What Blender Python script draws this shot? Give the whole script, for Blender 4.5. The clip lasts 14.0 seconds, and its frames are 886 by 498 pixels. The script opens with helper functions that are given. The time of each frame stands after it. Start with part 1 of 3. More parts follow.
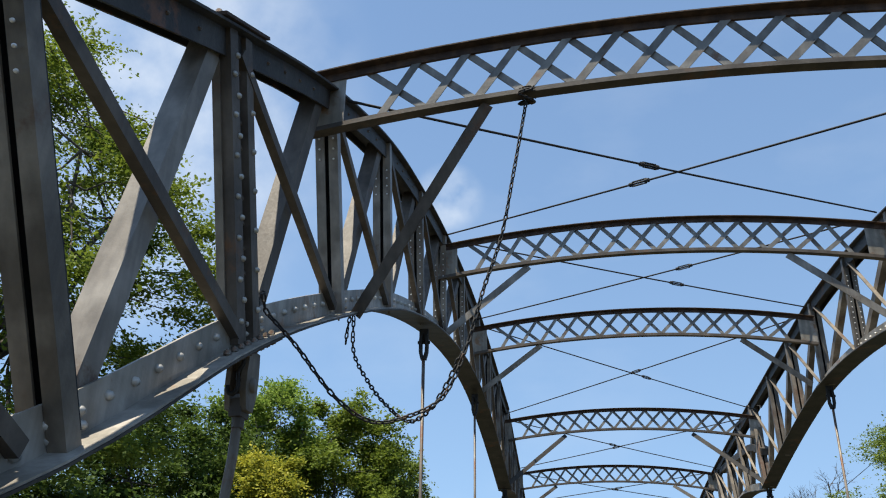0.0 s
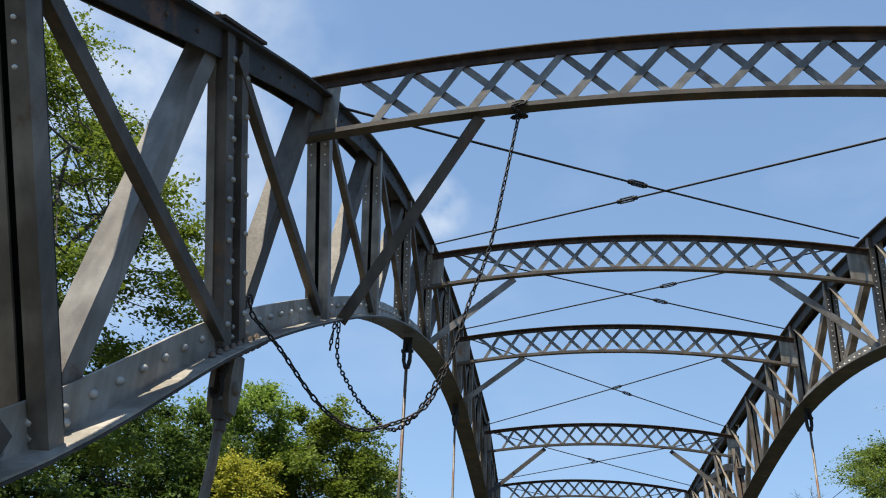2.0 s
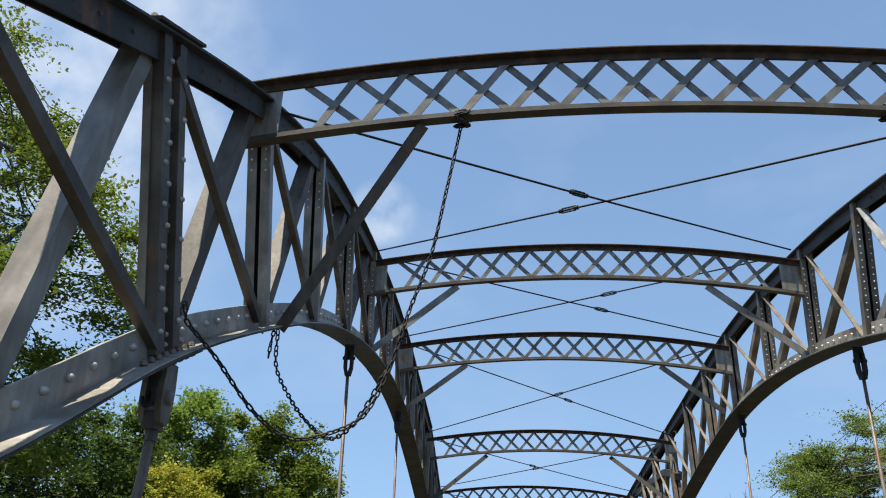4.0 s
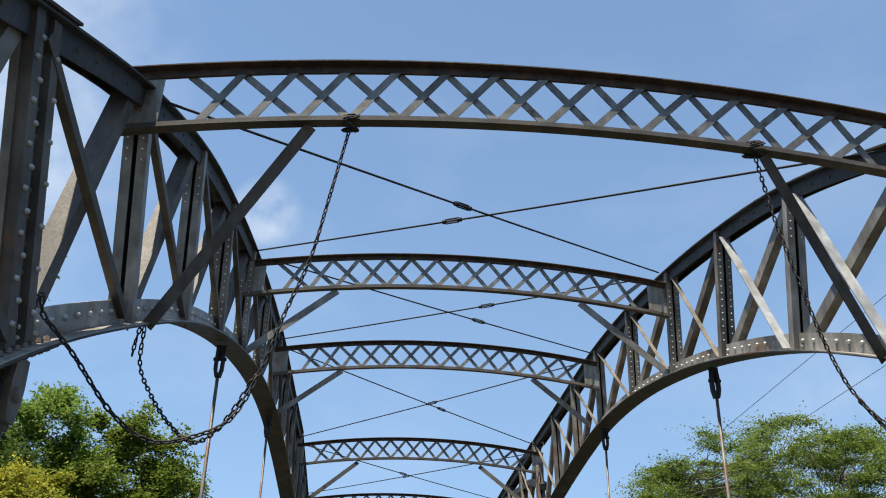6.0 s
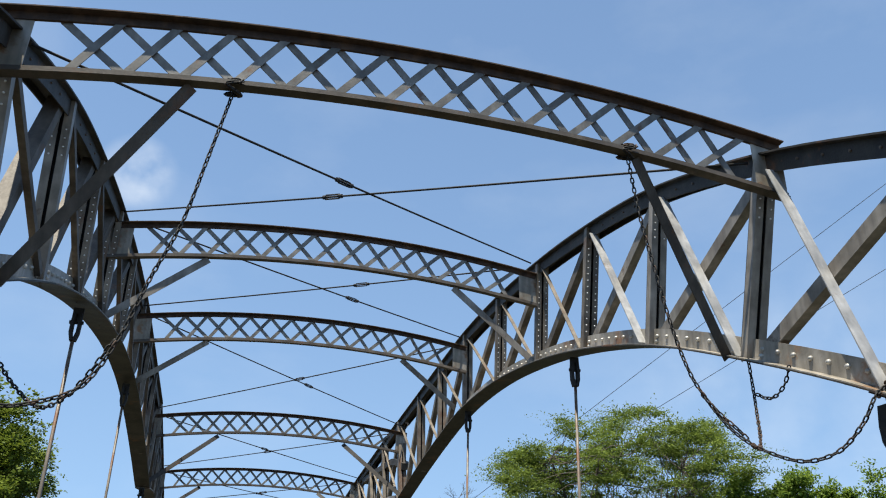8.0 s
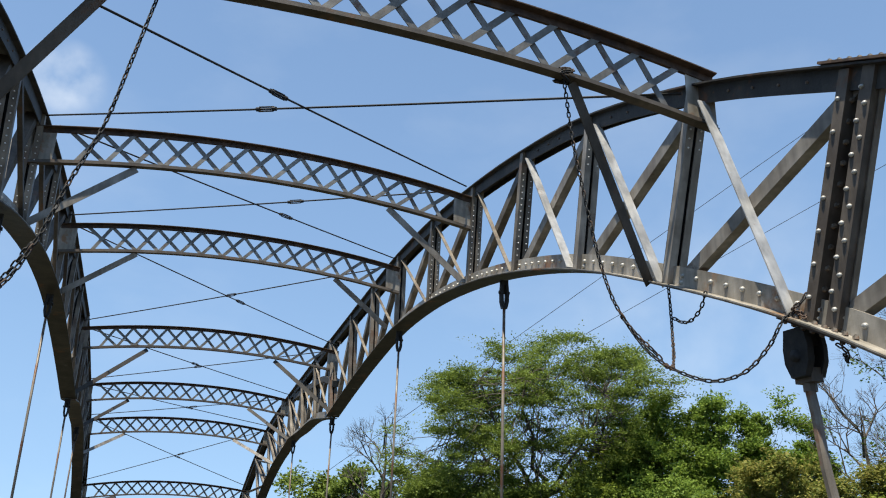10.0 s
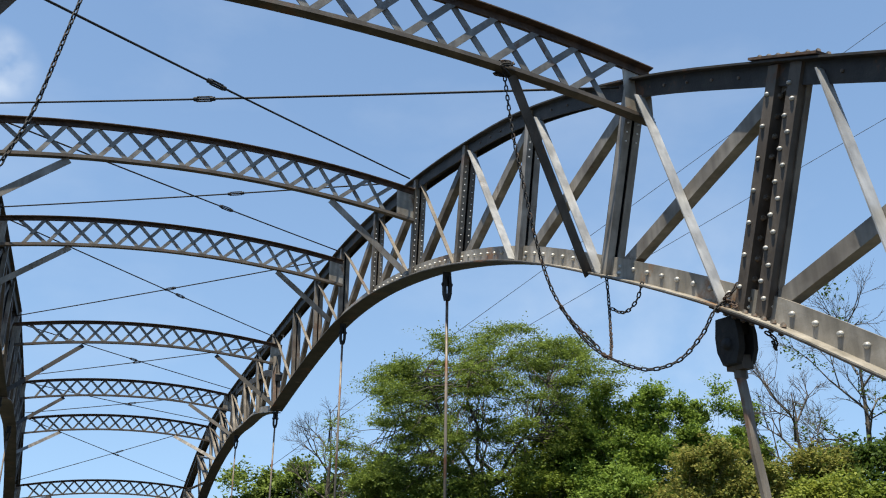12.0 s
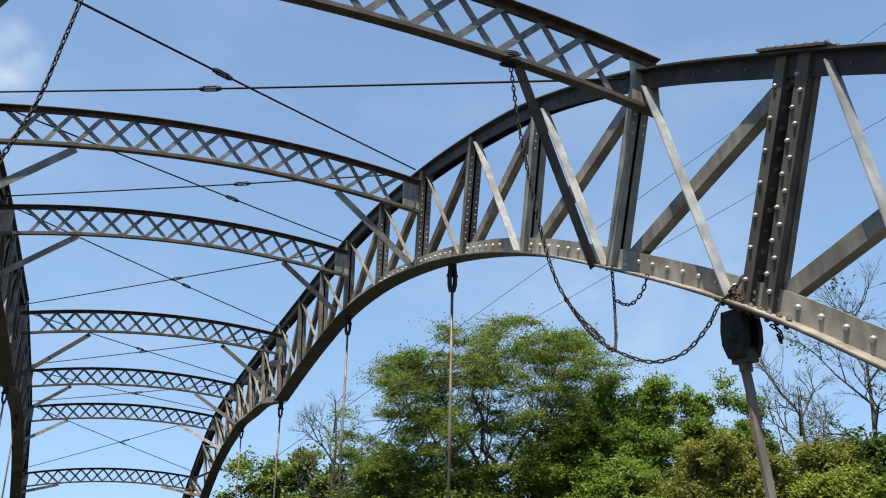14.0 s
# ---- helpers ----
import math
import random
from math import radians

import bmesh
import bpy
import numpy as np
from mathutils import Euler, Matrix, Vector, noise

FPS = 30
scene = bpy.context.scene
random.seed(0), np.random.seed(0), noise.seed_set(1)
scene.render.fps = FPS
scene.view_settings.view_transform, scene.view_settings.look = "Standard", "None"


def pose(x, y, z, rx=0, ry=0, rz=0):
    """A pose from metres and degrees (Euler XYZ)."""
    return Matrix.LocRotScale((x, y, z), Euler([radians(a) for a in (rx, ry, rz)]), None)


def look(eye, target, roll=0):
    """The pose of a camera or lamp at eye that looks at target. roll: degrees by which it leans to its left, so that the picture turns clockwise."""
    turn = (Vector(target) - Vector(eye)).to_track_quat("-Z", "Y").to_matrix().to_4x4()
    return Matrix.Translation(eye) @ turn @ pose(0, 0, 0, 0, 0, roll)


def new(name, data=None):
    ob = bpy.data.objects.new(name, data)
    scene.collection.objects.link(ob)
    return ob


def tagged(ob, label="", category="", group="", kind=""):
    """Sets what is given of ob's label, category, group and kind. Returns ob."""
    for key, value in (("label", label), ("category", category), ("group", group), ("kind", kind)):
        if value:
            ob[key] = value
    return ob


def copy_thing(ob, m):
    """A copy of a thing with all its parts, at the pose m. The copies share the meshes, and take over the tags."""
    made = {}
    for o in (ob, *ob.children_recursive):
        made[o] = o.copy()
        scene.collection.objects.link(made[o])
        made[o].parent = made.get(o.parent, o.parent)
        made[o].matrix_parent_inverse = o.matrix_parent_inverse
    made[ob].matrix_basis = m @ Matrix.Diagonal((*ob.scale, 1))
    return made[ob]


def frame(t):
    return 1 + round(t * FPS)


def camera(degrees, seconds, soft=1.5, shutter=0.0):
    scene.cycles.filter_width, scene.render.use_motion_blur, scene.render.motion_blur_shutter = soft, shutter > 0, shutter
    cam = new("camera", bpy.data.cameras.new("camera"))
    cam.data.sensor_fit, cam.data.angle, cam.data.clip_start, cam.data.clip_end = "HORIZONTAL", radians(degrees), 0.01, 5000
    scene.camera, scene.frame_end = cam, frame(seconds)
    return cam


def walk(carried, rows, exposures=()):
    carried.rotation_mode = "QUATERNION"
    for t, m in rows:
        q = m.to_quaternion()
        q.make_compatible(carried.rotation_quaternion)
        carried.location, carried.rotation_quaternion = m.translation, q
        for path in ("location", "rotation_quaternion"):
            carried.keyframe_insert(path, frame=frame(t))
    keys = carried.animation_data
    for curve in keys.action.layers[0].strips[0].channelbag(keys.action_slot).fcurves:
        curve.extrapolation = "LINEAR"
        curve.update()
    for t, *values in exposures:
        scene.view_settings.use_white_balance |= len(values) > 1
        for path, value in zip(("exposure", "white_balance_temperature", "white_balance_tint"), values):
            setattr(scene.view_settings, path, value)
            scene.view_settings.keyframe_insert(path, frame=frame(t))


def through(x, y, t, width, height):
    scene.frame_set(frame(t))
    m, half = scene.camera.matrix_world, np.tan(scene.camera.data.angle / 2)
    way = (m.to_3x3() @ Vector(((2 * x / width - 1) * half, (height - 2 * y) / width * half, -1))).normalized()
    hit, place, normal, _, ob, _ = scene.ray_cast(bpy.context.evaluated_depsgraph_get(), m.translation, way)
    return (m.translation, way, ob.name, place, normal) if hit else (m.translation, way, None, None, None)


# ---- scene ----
cam = camera(57.9, 14.0, soft=1.1)
PATH = [
    (0, (-1.044, 0.828, 2.706), (-1.356, 2.631, 3.516), 1.1),
    (0.5, (-1.04, 0.807, 2.706), (-1.344, 2.608, 3.519), 1.1),
    (1, (-1.04, 0.791, 2.704), (-1.333, 2.592, 3.523), 1.8),
    (1.5, (-1.049, 0.792, 2.706), (-1.339, 2.597, 3.518), 2.6),
    (2, (-1.054, 0.802, 2.703), (-1.33, 2.6, 3.534), 2.8),
    (2.5, (-1.055, 0.811, 2.702), (-1.296, 2.615, 3.534), 1.7),
    (2.7, (-1.048, 0.811, 2.703), (-1.288, 2.615, 3.531), 1.5),
    (5, (-1.018, 0.8, 2.724), (-0.987, 2.601, 3.594), 1.4),
    (5.5, (-1.011, 0.806, 2.725), (-0.892, 2.602, 3.597), 1.0),
    (6, (-1.006, 0.808, 2.724), (-0.86, 2.603, 3.595), 1.1),
    (6.5, (-0.999, 0.808, 2.725), (-0.778, 2.599, 3.587), 0.9),
    (7, (-0.991, 0.807, 2.728), (-0.676, 2.588, 3.581), 0.8),
    (7.5, (-1.002, 0.793, 2.721), (-0.635, 2.569, 3.564), 1.3),
    (8, (-0.999, 0.794, 2.71), (-0.552, 2.557, 3.543), 1.2),
    (8.5, (-0.977, 0.812, 2.703), (-0.467, 2.586, 3.472), 1.2),
    (8.7, (-0.992, 0.792, 2.69), (-0.466, 2.575, 3.426), 1.3),
    (11, (-0.917, 0.789, 2.665), (-0.214, 2.545, 3.315), 1.0),
    (11.5, (-0.922, 0.776, 2.667), (-0.176, 2.515, 3.315), 0.4),
    (12, (-0.92, 0.776, 2.665), (-0.174, 2.516, 3.31), 0.0),
    (12.5, (-0.918, 0.781, 2.671), (-0.178, 2.526, 3.31), -0.2),
    (13, (-0.906, 0.79, 2.664), (-0.168, 2.536, 3.301), -0.2),
    (13.5, (-0.908, 0.777, 2.657), (-0.171, 2.525, 3.291), 0.0),
    (14, (-0.906, 0.782, 2.661), (-0.172, 2.534, 3.287), 0.5),
]
walk(cam, [(t, look(eye, target, roll)) for t, eye, target, roll in PATH], [(0.0, 0.90, 7050, 6), (14.0, 0.90, 7050, 6)])

# ---- light ----
SUN_DIR = Vector((-0.195, -0.21, 0.957)).normalized()
SUN_ELEV = math.asin(SUN_DIR.z)
SUN_AZ = math.atan2(SUN_DIR.x, SUN_DIR.y)
world = bpy.data.worlds.new("world")
scene.world = world
world.use_nodes = True
wn, wl = world.node_tree.nodes, world.node_tree.links
bg = wn["Background"]
sky = wn.new("ShaderNodeTexSky")
sky.sky_type = "NISHITA"
sky.sun_disc = False
sky.sun_elevation, sky.sun_rotation = SUN_ELEV, SUN_AZ
sky.altitude, sky.air_density, sky.dust_density, sky.ozone_density = 200, 1.0, 0.1, 3.5
coord = wn.new("ShaderNodeTexCoord")
stretch = wn.new("ShaderNodeMapping")
stretch.inputs["Scale"].default_value = (2.2, 2.2, 4.5)
wisps = wn.new("ShaderNodeTexNoise")
wisps.inputs["Scale"].default_value = 1.6
wisps.inputs["Detail"].default_value = 7
wisps.inputs["Roughness"].default_value = 0.55
ramp = wn.new("ShaderNodeValToRGB")
ramp.color_ramp.elements[0].position, ramp.color_ramp.elements[1].position = 0.52, 0.95
ramp.color_ramp.elements[1].color = (0.13, 0.13, 0.13, 1)
mix = wn.new("ShaderNodeMix")
mix.data_type = "RGBA"
mix.inputs["B"].default_value = (6.0, 6.2, 6.6, 1)
wl.new(coord.outputs["Generated"], stretch.inputs["Vector"])
wl.new(stretch.outputs["Vector"], wisps.inputs["Vector"])
wl.new(wisps.outputs["Fac"], ramp.inputs["Fac"])
# two small bright clouds and a veil of haze
puff = wn.new("ShaderNodeTexNoise")
puff.inputs["Scale"].default_value, puff.inputs["Detail"].default_value = 14, 7
wl.new(coord.outputs["Generated"], puff.inputs["Vector"])
cover = ramp.outputs["Color"]
for way, edge, strength in (((-0.145, 0.875, 0.461), 0.9988, 0.55), ((-0.50, 0.69, 0.52), 0.95, 0.40), ((0.60, 0.77, 0.21), 0.975, 0.14)):
    dot = wn.new("ShaderNodeVectorMath")
    dot.operation = "DOT_PRODUCT"
    dot.inputs[1].default_value = Vector(way).normalized()
    wl.new(coord.outputs["Generated"], dot.inputs[0])
    near = wn.new("ShaderNodeMapRange")
    near.interpolation_type = "SMOOTHSTEP"
    near.inputs["From Min"].default_value, near.inputs["From Max"].default_value = edge, 1.0
    wl.new(dot.outputs["Value"], near.inputs["Value"])
    wisp = wn.new("ShaderNodeMapRange")
    wisp.inputs["From Min"].default_value, wisp.inputs["From Max"].default_value = 0.30, 0.70
    wisp.inputs["To Max"].default_value = strength
    wl.new(puff.outputs["Fac"], wisp.inputs["Value"])
    times = wn.new("ShaderNodeMath")
    times.operation = "MULTIPLY"
    wl.new(near.outputs["Result"], times.inputs[0])
    wl.new(wisp.outputs["Result"], times.inputs[1])
    plus = wn.new("ShaderNodeMath")
    plus.operation = "ADD"
    plus.use_clamp = True
    wl.new(cover, plus.inputs[0])
    wl.new(times.outputs["Value"], plus.inputs[1])
    cover = plus.outputs["Value"]
wl.new(cover, mix.inputs["Factor"])
soft_horizon = wn.new("ShaderNodeMapping")
soft_horizon.inputs["Scale"].default_value = (1, 1, 0.5)
soft_horizon.inputs["Location"].default_value = (0, 0, 0.2)
wl.new(coord.outputs["Generated"], soft_horizon.inputs["Vector"])
wl.new(soft_horizon.outputs["Vector"], sky.inputs["Vector"])
wl.new(sky.outputs["Color"], mix.inputs["A"])
wl.new(mix.outputs["Result"], bg.inputs["Color"])
bg.inputs["Strength"].default_value = 0.113
sun = new("sun", bpy.data.lights.new("sun", "SUN"))
sun.data.energy, sun.data.angle, sun.data.color = 5.0, radians(0.53), (1.0, 0.95, 0.87)
sun.matrix_world = look(SUN_DIR * 60, (0, 0, 0))


# ---- materials ----
def mat(name, base, other, scale=6.0, rough=0.6, metal=0.0, bump=0.15, low=0.4, high=0.65, spots=None, spot_at=0.62, fine=60.0, per_object=0.0):
    """Two-tone surface with grain, an optional third tone in blotches, and fine relief."""
    m = bpy.data.materials.new(name)
    m.use_nodes = True
    n, l = m.node_tree.nodes, m.node_tree.links
    b = n["Principled BSDF"]
    tc = n.new("ShaderNodeTexCoord")
    big = n.new("ShaderNodeTexNoise")
    big.inputs["Scale"].default_value, big.inputs["Detail"].default_value = scale, 6
    l.new(tc.outputs["Object"], big.inputs["Vector"])
    r = n.new("ShaderNodeValToRGB")
    r.color_ramp.elements[0].position, r.color_ramp.elements[1].position = low, high
    r.color_ramp.elements[0].color, r.color_ramp.elements[1].color = (*base, 1), (*other, 1)
    l.new(big.outputs["Fac"], r.inputs["Fac"])
    colour = r.outputs["Color"]
    if spots:
        blot = n.new("ShaderNodeTexNoise")
        blot.inputs["Scale"].default_value, blot.inputs["Detail"].default_value = scale * 0.45, 8
        blot.inputs["Roughness"].default_value = 0.7
        l.new(tc.outputs["Object"], blot.inputs["Vector"])
        r2 = n.new("ShaderNodeValToRGB")
        r2.color_ramp.elements[0].position, r2.color_ramp.elements[1].position = spot_at, spot_at + 0.07
        l.new(blot.outputs["Fac"], r2.inputs["Fac"])
        mx = n.new("ShaderNodeMix")
        mx.data_type = "RGBA"
        mx.inputs["B"].default_value = (*spots, 1)
        l.new(r2.outputs["Color"], mx.inputs["Factor"])
        l.new(colour, mx.inputs["A"])
        colour = mx.outputs["Result"]
    fall = n.new("ShaderNodeMapping")
    fall.inputs["Scale"].default_value = (22, 22, 1.6)
    l.new(tc.outputs["Object"], fall.inputs["Vector"])
    streak = n.new("ShaderNodeTexNoise")
    streak.inputs["Scale"].default_value, streak.inputs["Detail"].default_value = 1.0, 5
    l.new(fall.outputs["Vector"], streak.inputs["Vector"])
    dirt = n.new("ShaderNodeMapRange")
    dirt.inputs["From Min"].default_value, dirt.inputs["From Max"].default_value = 0.35, 0.68
    dirt.inputs["To Min"].default_value, dirt.inputs["To Max"].default_value = 0.76, 1.08
    l.new(streak.outputs["Fac"], dirt.inputs["Value"])
    washed = n.new("ShaderNodeHueSaturation")
    l.new(dirt.outputs["Result"], washed.inputs["Value"])
    l.new(colour, washed.inputs["Color"])
    colour = washed.outputs["Color"]
    if per_object:
        info = n.new("ShaderNodeObjectInfo")
        hsv = n.new("ShaderNodeHueSaturation")
        rng = n.new("ShaderNodeMapRange")
        rng.inputs["To Min"].default_value, rng.inputs["To Max"].default_value = 1 - per_object, 1 + per_object
        l.new(info.outputs["Random"], rng.inputs["Value"])
        l.new(rng.outputs["Result"], hsv.inputs["Value"])
        l.new(colour, hsv.inputs["Color"])
        colour = hsv.outputs["Color"]
    l.new(colour, b.inputs["Base Color"])
    grain = n.new("ShaderNodeTexNoise")
    grain.inputs["Scale"].default_value, grain.inputs["Detail"].default_value = fine, 4
    l.new(tc.outputs["Object"], grain.inputs["Vector"])
    rr = n.new("ShaderNodeMapRange")
    rr.inputs["To Min"].default_value, rr.inputs["To Max"].default_value = max(0.05, rough - 0.12), min(1, rough + 0.12)
    l.new(grain.outputs["Fac"], rr.inputs["Value"])
    l.new(rr.outputs["Result"], b.inputs["Roughness"])
    b.inputs["Metallic"].default_value = metal
    bp = n.new("ShaderNodeBump")
    bp.inputs["Strength"].default_value, bp.inputs["Distance"].default_value = bump, 0.01
    l.new(grain.outputs["Fac"], bp.inputs["Height"])
    l.new(bp.outputs["Normal"], b.inputs["Normal"])
    return m


def leaf_mat(name, dark, light, through=0.4):
    """Leaves that differ one by one and spray by spray, and let some light through."""
    m = bpy.data.materials.new(name)
    m.use_nodes = True
    n, l = m.node_tree.nodes, m.node_tree.links
    b = n["Principled BSDF"]
    geo = n.new("ShaderNodeNewGeometry")
    tc = n.new("ShaderNodeTexCoord")
    patch = n.new("ShaderNodeTexNoise")
    patch.inputs["Scale"].default_value, patch.inputs["Detail"].default_value = 0.8, 3
    l.new(tc.outputs["Object"], patch.inputs["Vector"])
    both = n.new("ShaderNodeMix")
    both.inputs["Factor"].default_value = 0.55
    l.new(geo.outputs["Random Per Island"], both.inputs["A"])
    l.new(patch.outputs["Fac"], both.inputs["B"])
    r = n.new("ShaderNodeValToRGB")
    r.color_ramp.elements[0].position, r.color_ramp.elements[1].position = 0.2, 0.8
    r.color_ramp.elements[0].color, r.color_ramp.elements[1].color = (*dark, 1), (*light, 1)
    l.new(both.outputs["Result"], r.inputs["Fac"])
    l.new(r.outputs["Color"], b.inputs["Base Color"])
    b.inputs["Roughness"].default_value = 0.6
    b.inputs["Specular IOR Level"].default_value = 0.2
    tr = n.new("ShaderNodeBsdfTranslucent")
    l.new(r.outputs["Color"], tr.inputs["Color"])
    add = n.new("ShaderNodeMixShader")
    add.inputs["Fac"].default_value = through
    l.new(b.outputs["BSDF"], add.inputs[1])
    l.new(tr.outputs["BSDF"], add.inputs[2])
    l.new(add.outputs["Shader"], n["Material Output"].inputs["Surface"])
    return m


RUST = (0.13, 0.055, 0.025)
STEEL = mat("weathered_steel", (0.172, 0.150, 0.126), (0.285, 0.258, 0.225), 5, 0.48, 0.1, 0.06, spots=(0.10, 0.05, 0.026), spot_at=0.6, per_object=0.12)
STAINED = mat("rust_washed_steel", (0.19, 0.17, 0.14), (0.34, 0.31, 0.27), 4, 0.45, 0.1, 0.12, spots=(0.20, 0.11, 0.055), spot_at=0.56, per_object=0.1)
STEEL_OLD = mat("old_brown_grey_steel", (0.084, 0.067, 0.05), (0.205, 0.174, 0.138), 3, 0.55, 0.1, 0.15, spots=(0.105, 0.06, 0.036), spot_at=0.58, per_object=0.3)
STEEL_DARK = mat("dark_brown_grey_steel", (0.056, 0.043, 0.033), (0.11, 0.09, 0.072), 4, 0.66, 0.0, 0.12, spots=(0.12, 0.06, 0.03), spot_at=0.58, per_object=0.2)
# paler than the other steel: sunlight is put into the tone
STEEL_SUNLIT = mat("worn_sunlit_steel", (0.26, 0.26, 0.26), (0.41, 0.41, 0.41), 5, 0.4, 0.1, 0.06, spots=(0.22, 0.15, 0.10), spot_at=0.62, per_object=0.1)
# dark tone includes the shade of undersides, besides the rust spots
STEEL_BROWN = mat("stained_shade_steel", (0.022, 0.019, 0.016), (0.05, 0.043, 0.036), 4, 0.65, 0.05, 0.15, spots=RUST, spot_at=0.58, per_object=0.1)
LATTICE = mat("lattice_steel", (0.12, 0.112, 0.10), (0.21, 0.198, 0.178), 7, 0.5, 0.1, 0.1, spots=(0.12, 0.065, 0.038), spot_at=0.58, per_object=0.25)
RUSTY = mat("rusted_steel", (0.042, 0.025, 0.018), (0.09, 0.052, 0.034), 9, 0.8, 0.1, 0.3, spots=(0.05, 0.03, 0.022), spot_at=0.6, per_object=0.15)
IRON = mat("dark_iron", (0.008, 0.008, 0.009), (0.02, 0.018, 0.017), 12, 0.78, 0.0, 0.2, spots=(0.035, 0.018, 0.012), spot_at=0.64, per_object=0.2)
BOLT = mat("bolt_steel", (0.30, 0.29, 0.27), (0.46, 0.45, 0.42), 20, 0.45, 0.3, 0.1, per_object=0.2)
NUT = mat("weathered_nut", (0.10, 0.082, 0.065), (0.19, 0.162, 0.13), 30, 0.6, 0.2, 0.1, spots=RUST, spot_at=0.55, per_object=0.3)
# pale tone standing in for sky seen through bolt holes
HOLE_SKY = mat("hole_sky", (0.62, 0.62, 0.62), (0.75, 0.75, 0.75), 30, 0.35, 0.2, 0.05)
ROD = mat("hanger_steel", (0.125, 0.105, 0.083), (0.20, 0.172, 0.14), 3, 0.55, 0.2, 0.1, spots=RUST, spot_at=0.5, per_object=0.15)
CABLE = mat("cable", (0.03, 0.03, 0.032), (0.06, 0.06, 0.062), 5, 0.6, 0.2, 0.05)
BARK = mat("bark", (0.05, 0.04, 0.03), (0.12, 0.10, 0.08), 8, 0.9, 0.0, 0.5, fine=30)
GRASS = mat("grass", (0.022, 0.026, 0.012), (0.045, 0.045, 0.024), 0.6, 0.9, 0.0, 0.5, spots=(0.06, 0.05, 0.036), spot_at=0.5, fine=14)
LEAF_MAPLE = leaf_mat("maple_leaf", (0.05, 0.085, 0.012), (0.20, 0.25, 0.036))
LEAF_DARK = leaf_mat("dark_leaf", (0.032, 0.06, 0.012), (0.10, 0.15, 0.028))
LEAF_YELLOW = leaf_mat("yellow_leaf", (0.17, 0.20, 0.025), (0.42, 0.38, 0.05))
LEAF_LOCUST = leaf_mat("locust_leaf", (0.055, 0.09, 0.016), (0.205, 0.265, 0.052))
LEAF_FRESH = leaf_mat("fresh_leaf", (0.06, 0.115, 0.018), (0.25, 0.34, 0.062))
LEAF_LIME = leaf_mat("lime_leaf", (0.09, 0.14, 0.02), (0.29, 0.31, 0.055))
LEAF_TAN = leaf_mat("tan_leaf", (0.065, 0.115, 0.02), (0.31, 0.27, 0.07))


# ---- mesh helpers ----
def part(name, bm, material, parent=None, label="", smooth=False):
    me = bpy.data.meshes.new(name)
    bm.to_mesh(me)
    bm.free()
    me.materials.append(material)
    if smooth:
        me.shade_smooth()
    ob = new(name, me)
    if parent:
        ob.parent = parent
    if label:
        ob["label"] = label
    return ob


def thing(name, label, category, group="", m=None):
    ob = tagged(new(name), label, category, group)
    ob.empty_display_size = 0.2
    if m:
        ob.matrix_world = m
    return ob


def add_box(bm, a, b):
    (x0, y0, z0), (x1, y1, z1) = a, b
    v = [bm.verts.new(p) for p in ((x0, y0, z0), (x1, y0, z0), (x1, y1, z0), (x0, y1, z0), (x0, y0, z1), (x1, y0, z1), (x1, y1, z1), (x0, y1, z1))]
    for f in ((0, 3, 2, 1), (4, 5, 6, 7), (0, 1, 5, 4), (1, 2, 6, 5), (2, 3, 7, 6), (3, 0, 4, 7)):
        bm.faces.new([v[i] for i in f])


def add_sweep(bm, points, profile, side):
    """Sweeps closed outlines (pairs along side and along the upward normal) along points."""
    points = [Vector(p) for p in points]
    for outline in profile:
        rings = []
        for i, p in enumerate(points):
            t = (points[min(i + 1, len(points) - 1)] - points[max(i - 1, 0)]).normalized()
            s = (Vector(side) - t * Vector(side).dot(t)).normalized()
            n = s.cross(t)
            rings.append([bm.verts.new(p + s * a + n * b) for a, b in outline])
        k = len(outline)
        for r0, r1 in zip(rings, rings[1:]):
            for i in range(k):
                bm.faces.new((r0[i], r0[(i + 1) % k], r1[(i + 1) % k], r1[i]))
        bm.faces.new(rings[0][::-1])
        bm.faces.new(rings[-1])


def rect(a0, b0, a1, b1):
    return [(a0, b0), (a1, b0), (a1, b1), (a0, b1)]


def angle(w, h, t, flip=1, flop=1):
    """An L-shaped rolled section with its heel at the origin."""
    out = [(0, 0), (w, 0), (w, t), (t, t), (t, h), (0, h)]
    return [(a * flip, b * flop) for a, b in out]


def disc(r, k=8):
    return [(r * math.cos(2 * math.pi * i / k), r * math.sin(2 * math.pi * i / k)) for i in range(k)]


def swept(name, points, profile, side, material, parent=None, label="", smooth=False):
    bm = bmesh.new()
    add_sweep(bm, points, profile, side)
    bmesh.ops.recalc_face_normals(bm, faces=bm.faces)
    return part(name, bm, material, parent, label, smooth)


def spline(nodes, per=6):
    """A smooth curve through nodes."""
    p = [np.array(q, float) for q in nodes]
    p = [2 * p[0] - p[1]] + p + [2 * p[-1] - p[-2]]
    out = []
    for i in range(1, len(p) - 2):
        for j in range(per):
            t = j / per
            a, b, c, d = p[i - 1], p[i], p[i + 1], p[i + 2]
            out.append(0.5 * (2 * b + (c - a) * t + (2 * a - 5 * b + 4 * c - d) * t * t + (3 * b - a - 3 * c + d) * t ** 3))
    out.append(p[-2])
    return [Vector(q) for q in out]


